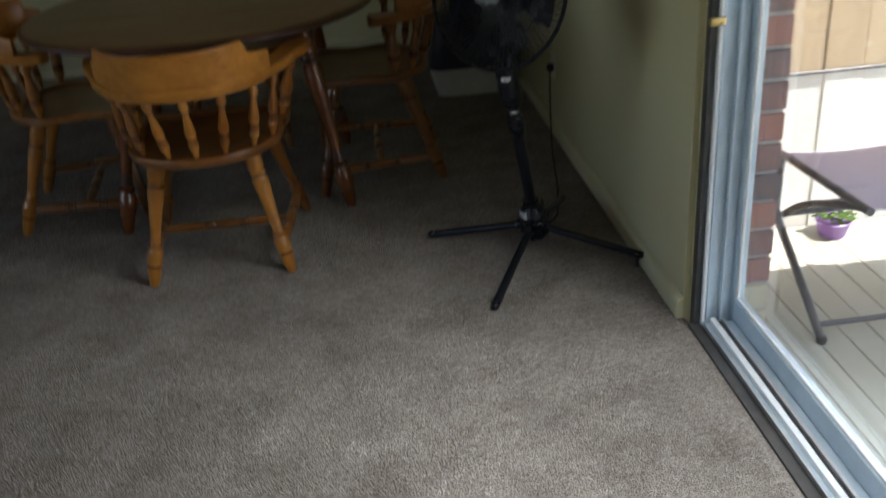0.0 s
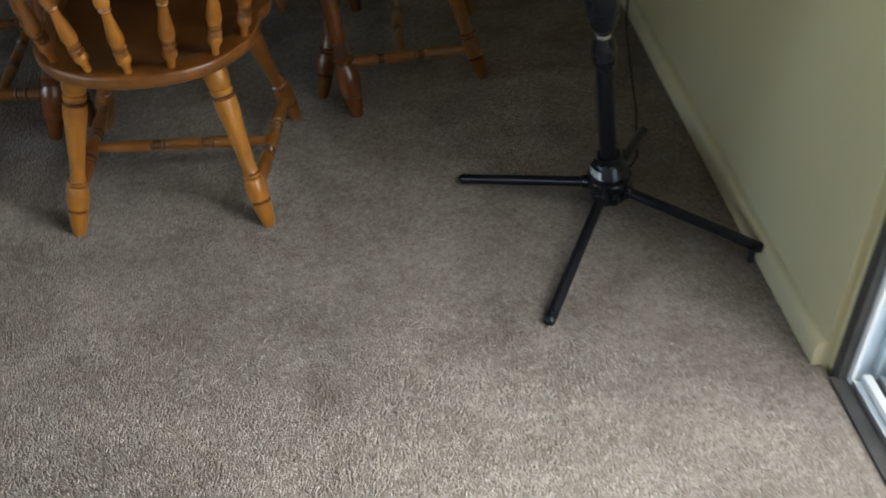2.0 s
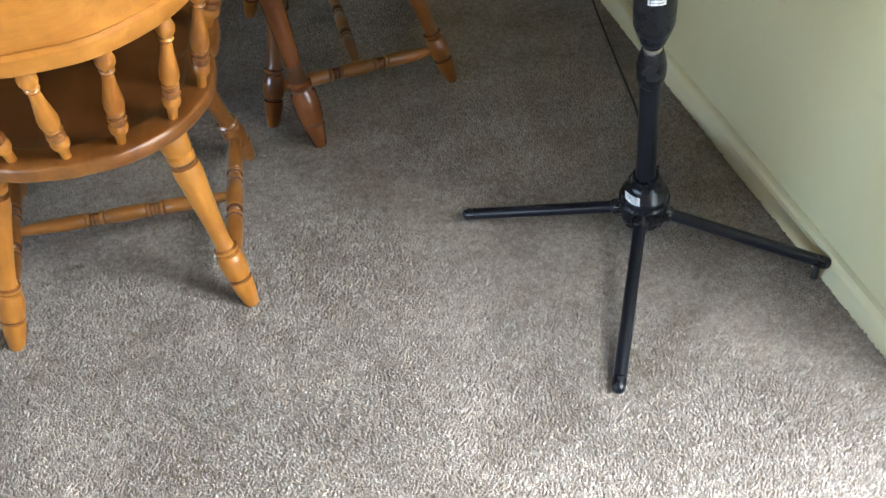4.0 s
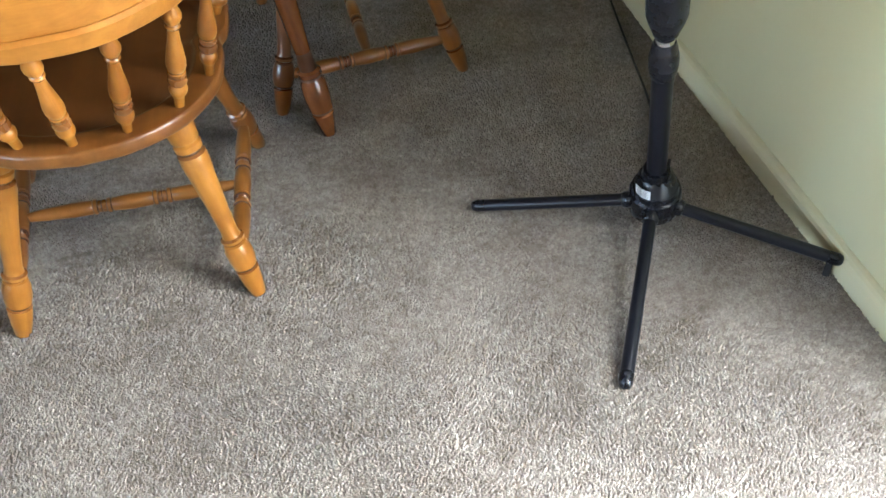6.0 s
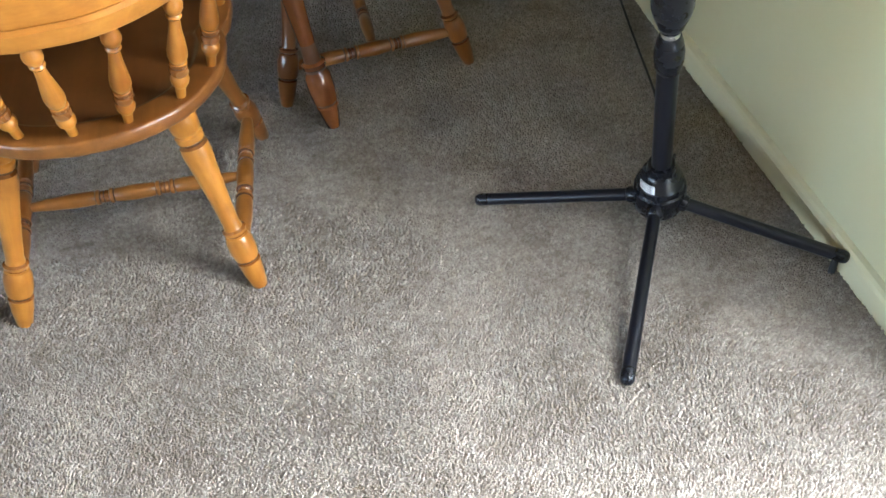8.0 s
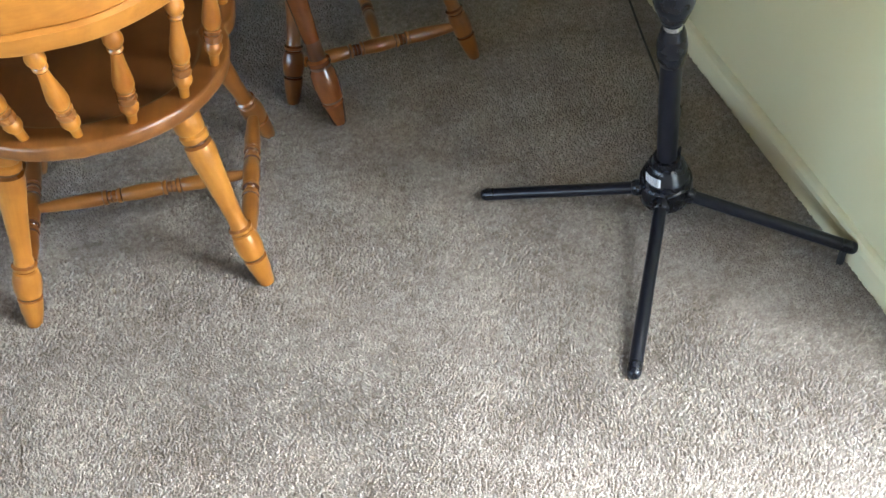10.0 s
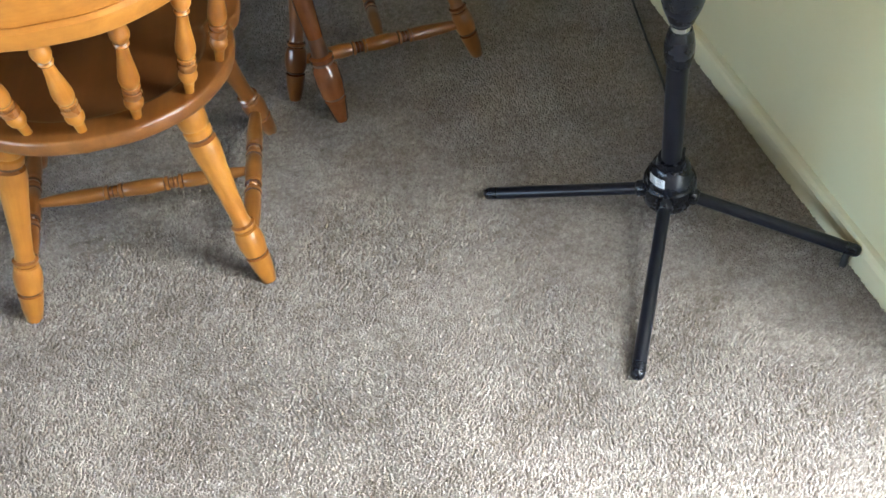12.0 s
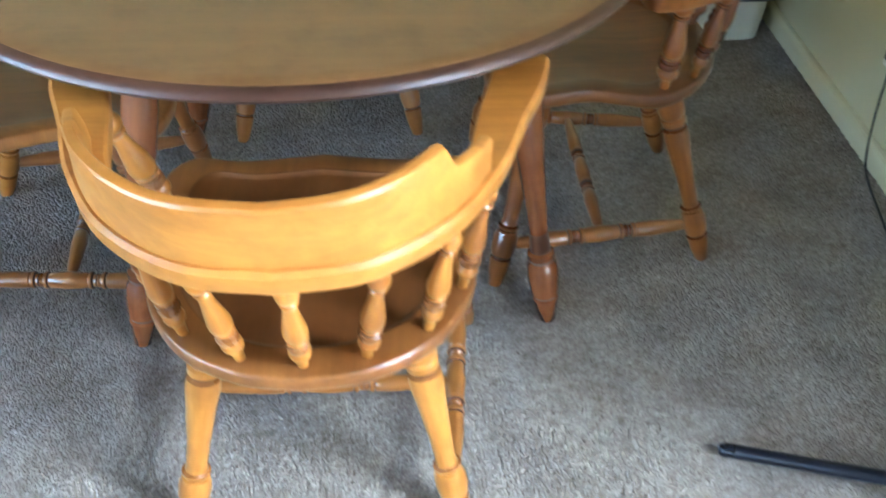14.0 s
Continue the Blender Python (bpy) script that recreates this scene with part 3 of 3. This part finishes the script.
honey_side = make_chair("dining_chair", MATE, (maple_x, (stretcher_wood, rim_wood), maple_z, bead_wood, stretcher_wood))
honey_side.matrix_basis = pose(-1.055, 3.479, 0, 0, 0, -85.5)
tagged(honey_side, "honey-coloured wooden dining chair with turned legs, beside table", "chair", "chairs round the table")

# ---------------------------------------------------------------- dining table
table = tagged(empty("dining_table", pose(-0.557, 3.514, 0)), "round brown wooden dining table with reddish turned legs", "table")
R = 0.655
part("tabletop", lathe([(0.7215, R - 0.04), (0.7225, R - 0.014), (0.7265, R - 0.004), (0.7325, R), (0.7385, R - 0.002), (0.7430, R - 0.0065), (0.7455, R - 0.013), (0.7465, R - 0.022), (0.7465, R - 0.05)], 96), cherry_x, table, "reddish-brown rounded edge")
part("top_surface", lathe([(0.7462, R - 0.018), (0.7475, R - 0.020), (0.7478, R - 0.05), (0.7478, 0.002)], 96), top_wood, table, "brown wood-grain top with soft sheen")
TLEG = [(0.0, 0.012), (0.006, 0.0165), (0.064, 0.0265), (0.068, 0.023), (0.073, 0.023), (0.077, 0.0285), (0.115, 0.0325), (0.15, 0.030), (0.160, 0.0245), (0.166, 0.0245), (0.170, 0.028), (0.180, 0.028),
        (0.185, 0.0205), (0.23, 0.0185), (0.38, 0.0255), (0.52, 0.034), (0.56, 0.032), (0.566, 0.026), (0.574, 0.026), (0.58, 0.032), (0.592, 0.032), (0.598, 0.028), (0.605, 0.034), (0.72, 0.034)]
for sx in (-1, 1):
    for sy in (-1, 1):
        turned("leg", TLEG, (0.062 + sx * 0.42, 0.018 + sy * 0.372 + sx * sy * -0.018, 0), (0.062 + sx * 0.31, 0.018 + sy * 0.30, 0.715), table, ((3, 8, 12, 17), (4, 9, 10, 18, 19, 20)), (cherry_z, glaze, cherry_bead))
for s in (-1, 1):
    part("apron", box(-0.26, 0.42, s * 0.30 - 0.011, s * 0.30 + 0.011, 0.655, 0.712, 0.002), cherry_x, table, smooth=False)
    part("apron", box(0.08 + s * 0.32 - 0.011, 0.08 + s * 0.32 + 0.011, -0.289, 0.289, 0.655, 0.712, 0.002), cherry_x, table, smooth=False)

# ---------------------------------------------------------------- pedestal fan
fan = tagged(empty("pedestal_fan", pose(0.52, 2.64, 0)), "black pedestal fan on a four-legged base beside the wall", "fan")
O = Vector((0.52, 2.64, 0))
A, B = Vector((0.522, 2.642, 0.14)) - O, Vector((0.46, 2.573, 0.524)) - O
ax = (B - A).normalized()
pole = between(A, B)
part("hub", lathe([(-0.10, 0.022), (-0.095, 0.036), (-0.07, 0.052), (-0.045, 0.0545), (-0.018, 0.052), (-0.014, 0.0475), (0.0, 0.046), (0.004, 0.0415), (0.026, 0.036), (0.032, 0.029), (0.05, 0.026)], 32), fan_black, fan, m=pole)
for tip in ((0.3265, 2.271, 0.0135), (0.189, 2.806, 0.022), (0.830, 2.429, 0.048), (0.70, 2.985, 0.024)):
    t = Vector(tip) - O
    flat = Vector((t.x, t.y, 0)).normalized()
    a = A + flat * 0.035 + Vector((0, 0, -0.045))
    leg = part("leg", lathe([(0, 0.013), ((t - a).length - 0.012, 0.013), ((t - a).length - 0.003, 0.011), ((t - a).length, 0.006)], 16), fan_tube, fan, m=between(a, t))
    part("socket", lathe([(-0.012, 0.012), (-0.004, 0.0175), (0.022, 0.0172), (0.027, 0.0145), (0.028, 0.0125)], 18), fan_black, leg)
    part("end_cap", lathe([(0, 0.0131), (0.020, 0.0133), (0.027, 0.0112), (0.030, 0.007), (0.031, 0.002)], 16), fan_black, leg, "black plastic end cap", m=pose(0, 0, (t - a).length - 0.024))
    if t.x > 0.2:
        part("foot", lathe([(0, 0.007), (t.z - 0.01, 0.007)], 12), rubber, leg, m=between(a, t).inverted() @ Matrix.Translation(t - flat * 0.016 - Vector((0, 0, t.z))))
part("lower_tube", lathe([(0.02, 0.0195), (0.31, 0.0195)], 24), fan_tube, fan, m=pole)
part("height_collar", lathe([(0.305, 0.0195), (0.309, 0.0225), (0.330, 0.0260), (0.352, 0.0262), (0.374, 0.0225), (0.386, 0.019)], 24), fan_black, fan, m=pole)
part("chrome_ring", lathe([(0.385, 0.0168), (0.397, 0.0168)], 24), chrome, fan, "chrome ring", m=pole)
part("upper_tube", lathe([(0.396, 0.014), (0.44, 0.014)], 20), fan_tube, fan, m=pole)
neck = part("neck", lathe([(0.402, 0.018), (0.406, 0.022), (0.412, 0.0235), (0.436, 0.032), (0.45, 0.035), (0.52, 0.036), (0.56, 0.033), (0.575, 0.025)], 28), fan_black, fan, m=pole)


def sticker(name, r, half, z0, z1, facing, parent, m, bars):
    bm = bmesh.new()
    rows = [[bm.verts.new((r * math.cos(facing + half * (k / 6 - 1)), r * math.sin(facing + half * (k / 6 - 1)), z)) for k in range(13)] for z in (z0, z1)]
    rows2 = [[bm.verts.new((v.co.x * 1.012, v.co.y * 1.012, v.co.z)) for v in row] for row in rows]
    for k in range(12):
        bm.faces.new((rows2[0][k], rows2[0][k + 1], rows2[1][k + 1], rows2[1][k]))
        bm.faces.new((rows[0][k], rows2[0][k], rows2[1][k], rows[1][k]))
    st = part(name, bm, label_white, parent, "white paper label with small print", m)
    for j in range(bars):
        zb = z0 + (z1 - z0) * (j + 0.7) / (bars + 0.5)
        b2 = bmesh.new()
        r2 = r * 1.02
        row = [[b2.verts.new((r2 * math.cos(facing + half * 0.8 * (k / 4 - 1)), r2 * math.sin(facing + half * 0.8 * (k / 4 - 1)), z)) for k in range(9)] for z in (zb, zb + 0.0016)]
        for k in range(8):
            b2.faces.new((row[0][k], row[0][k + 1], row[1][k + 1], row[1][k]))
        part("print_bar", b2, label_ink, st)
    return st


def facing_angle(m, way):
    v = m.to_3x3().inverted() @ Vector(way)
    return math.atan2(v.y, v.x)


sticker("label_sticker", 0.0435, 0.42, 0.001, 0.028, facing_angle(pole, (-0.86, -0.51, 0)), fan, pole, 5)
sticker("label_sticker", 0.0365, 0.40, 0.512, 0.527, facing_angle(pole, (-0.35, -0.93, 0)), fan, pole, 2)

# head: motor, blades, wire guard
head_at = B + ax * 0.38 + Vector((0.012, 0.0, 0.0))
FACE = Vector((-0.62, -0.74, 0.22)).normalized()
head = Matrix.Translation(head_at) @ FACE.to_track_quat("Z", "Y").to_matrix().to_4x4()
part("motor", lathe([(-0.16, 0.02), (-0.155, 0.045), (-0.13, 0.062), (-0.06, 0.068), (-0.045, 0.05), (-0.02, 0.02)], 28), fan_black, fan, m=head)
part("neck_joint", tube([B + ax * 0.17, B + ax * 0.22 - FACE * 0.03, head_at - FACE * 0.10], 0.022), fan_black, fan)
GR = 0.215
guard = part("guard", tube([(GR * math.cos(a), GR * math.sin(a), 0) for a in np.linspace(0, 2 * math.pi, 64, endpoint=False)], 0.0065, 8, True), fan_black, fan, "black wire guard", m=head)
wb = bmesh.new()
for k in range(72):
    a = 2 * math.pi * k / 72
    for side, depth in ((1, 0.05), (-1, 0.055)):
        pts = []
        for j in range(7):
            u = j / 6
            r = 0.045 + (GR - 0.045) * u
            tw = a + side * 0.55 * (1 - u)
            pts.append((r * math.cos(tw), r * math.sin(tw), side * depth * (1 - u ** 3)))
        tube(pts, 0.0011, 4, bm=wb)
part("wire_cage", wb, fan_tube, guard)
for r in (0.10, 0.155):
    part("wire_ring", tube([(r * math.cos(a), r * math.sin(a), 0.05 * (1 - ((r - 0.045) / (GR - 0.045)) ** 3)) for a in np.linspace(0, 2 * math.pi, 48, endpoint=False)], 0.0014, 5, True), fan_tube, guard)
part("centre_cap", lathe([(0.046, 0.046), (0.054, 0.044), (0.057, 0.03), (0.057, 0.001)], 24), fan_black, guard)
for k in range(5):
    bl = bmesh.new()
    rows = []
    for j in range(7):
        r = 0.035 + 0.145 * j / 6
        half = 0.30 + 0.28 * math.sin(math.pi * min(1, j / 5.2) * 0.75)
        rows.append([bl.verts.new((r * math.cos(q), r * math.sin(q), 0.03 * (q / half) * 0.8)) for q in (half * (i / 4 - 1) for i in range(9))])
    for a, b in zip(rows, rows[1:]):
        for i in range(8):
            bl.faces.new((a[i], a[i + 1], b[i + 1], b[i]))
    bmesh.ops.solidify(bl, geom=bl.faces[:], thickness=0.002)
    part("blade", bl, fan_black, fan, "black plastic blade", m=head @ pose(0, 0, -0.005, 0, 0, 72 * k))

# cord from the fan to the outlet
cord_pts = spline([(0.560, 2.672, 0.17), (0.585, 2.72, 0.07), (0.60, 2.79, 0.014), (0.658, 2.88, 0.009), (0.676, 2.96, 0.009), (0.712, 3.11, 0.009), (0.746, 3.31, 0.009), (0.776, 3.48, 0.009), (0.806, 3.64, 0.01), (0.818, 3.70, 0.04), (0.822, 3.73, 0.14), (0.826, 3.745, 0.25), (0.832, 3.76, 0.295)], 8)
cord = tagged(empty("power_cord", pose(0, 0, 0)), "thin black power cord from fan to wall outlet", "cord")
part("cable", tube(cord_pts, 0.0032, 8), rubber, cord)
part("plug", box(0.818, 0.846, 3.745, 3.775, 0.280, 0.310, 0.005), rubber, cord)
outlet = tagged(empty("wall_outlet", pose(WALL_X, 3.78, 0.30)), "ivory plastic wall outlet with a plug", "outlet")
part("cover_plate", box(-0.006, 0.0, -0.038, 0.038, -0.058, 0.058, 0.003), ivory, outlet)

# ---------------------------------------------------------------- covered litter box
lbx = tagged(empty("litter_box", pose(0.588, 4.635, 0)), "covered litter box with cream base and dark navy hood", "litter box")


def rounded(w, d, r, z, n=6):
    pts = []
    for cx, cy, a0 in ((w - r, d - r, 0), (-w + r, d - r, 90), (-w + r, -d + r, 180), (w - r, -d + r, 270)):
        for k in range(n + 1):
            a = radians(a0 + 90 * k / n)
            pts.append(Vector((cx + r * math.cos(a), cy + r * math.sin(a), z)))
    return pts


part("base", loft([rounded(0.175, 0.215, 0.05, 0.0), rounded(0.186, 0.226, 0.05, 0.008), rounded(0.196, 0.236, 0.055, 0.14), rounded(0.204, 0.244, 0.06, 0.15), rounded(0.204, 0.244, 0.06, 0.16)]), tub, lbx, "pale cream plastic tray")
part("hood", loft([rounded(0.222, 0.262, 0.06, 0.152), rounded(0.222, 0.262, 0.06, 0.18), rounded(0.216, 0.256, 0.06, 0.19), rounded(0.200, 0.238, 0.07, 0.36), rounded(0.165, 0.20, 0.07, 0.40), rounded(0.12, 0.15, 0.06, 0.42)]), navy, lbx, "dark navy plastic hood")

# ---------------------------------------------------------------- pieces of the setting
kb = box(-0.055, 0.055, -0.112, 0.112, -0.0375, 0.0375, 0.004, 1)
first = part("brick", kb, brick_red, outer, m=pose(1.057, 2.225, 0.123), smooth=False)
sandy = None
for c in range(0, 29):
    z = 0.037 + 0.0863 * (c - 1)
    for k in range(2):
        y = 2.116 + 0.112 + k * 0.234
        o = new("brick", first.data)
        o.parent, o.matrix_basis = outer, pose(1.057 + 0.0015 * math.sin(c * 5 + k), y + 0.002 * math.sin(c * 3.1 + k * 2), z)
        if z < 0.06:
            o.data = sandy or first.data.copy()
            sandy = o.data
            sandy.materials[0] = brick_sand
bpy.data.objects.remove(first)
deck = setting("deck", box(1.02, 3.4, -2.2, 2.74, -0.13, -0.084), mortar, "weathered pale grey timber deck outside the door", "deck")
bdk = box(-0.0437, 0.0437, -2.4, 2.4, -0.011, 0.011, 0.003, 1)
first = part("board", bdk, deck_wood, deck, m=pose(1.083, 0.31, -0.072), smooth=False)
for k in range(1, 25):
    o = new("board", first.data)
    o.parent, o.matrix_basis = deck, pose(1.083 + 0.0885 * k, 0.31, -0.072 + 0.001 * math.sin(k * 7))


# ---------------------------------------------------------------- carpet pile
def carpet_pile(x0, x1, y0, y1, step):
    """Short leaning tufts as one mesh."""
    rng = np.random.default_rng(7)
    gx, gy = np.meshgrid(np.arange(x0, x1, step), np.arange(y0, y1, step), indexing="ij")
    n = gx.size
    cx = gx.ravel() + rng.uniform(-0.5, 0.5, n) * step
    cy = gy.ravel() + rng.uniform(-0.5, 0.5, n) * step
    ang = rng.uniform(0, 2 * np.pi, n)
    size = rng.uniform(0.56, 0.92, n) * step
    long = rng.uniform(1.0, 1.45, n)
    high = rng.uniform(0.0029, 0.0056, n)
    swirl = np.sin(cx * 7.1 + 1.3 * np.sin(cy * 5.3)) + np.cos(cy * 6.2 - 1.7 * np.sin(cx * 4.4))
    lx = 0.0016 * np.cos(swirl * 1.4) + rng.normal(0, 0.0011, n)
    ly = 0.0016 * np.sin(swirl * 1.4) + rng.normal(0, 0.0011, n)
    turn = rng.uniform(0, np.pi, n)

    def stretched(u, v):
        """Stretches an offset along each tuft's own direction."""
        along = u * np.cos(turn) + v * np.sin(turn)
        return u + (long - 1) * along * np.cos(turn), v + (long - 1) * along * np.sin(turn)

    verts = np.empty((n, 6, 3))
    for k in range(3):
        a = ang + k * 2 * np.pi / 3
        u, v = stretched(size * np.cos(a), size * np.sin(a))
        verts[:, k] = np.stack([cx + u, cy + v, np.full(n, -0.001)], 1)
        u, v = stretched(0.68 * size * np.cos(a + 0.5), 0.68 * size * np.sin(a + 0.5))
        verts[:, 3 + k] = np.stack([cx + lx + u, cy + ly + v, high + rng.uniform(-0.0007, 0.0007, n)], 1)
    faces = np.array([(0, 1, 4), (0, 4, 3), (1, 2, 5), (1, 5, 4), (2, 0, 3), (2, 3, 5), (3, 4, 5)])
    allf = (faces[None] + 6 * np.arange(n)[:, None, None]).reshape(-1, 3)
    me = bpy.data.meshes.new("pile")
    me.vertices.add(n * 6)
    me.vertices.foreach_set("co", verts.reshape(-1))
    me.loops.add(allf.size)
    me.loops.foreach_set("vertex_index", allf.reshape(-1).astype(np.int32))
    me.polygons.add(len(allf))
    me.polygons.foreach_set("loop_start", (3 * np.arange(len(allf))).astype(np.int32))
    me.update(calc_edges=True)
    me.materials.append(pile)
    ob = new("pile", me)
    ob.parent = floor
    return tagged(ob, "short leaning grey-beige carpet tufts", kind="stuff")


carpet_pile(-1.35, WALL_X - 0.022, 1.3, 2.6, 0.0044)
carpet_pile(-1.6, WALL_X - 0.022, 2.6, 3.5, 0.0056)
carpet_pile(-1.4, WALL_X - 0.004, 0.3, 1.3, 0.0064)
carpet_pile(-1.7, WALL_X - 0.022, 3.5, 5.0, 0.0068)
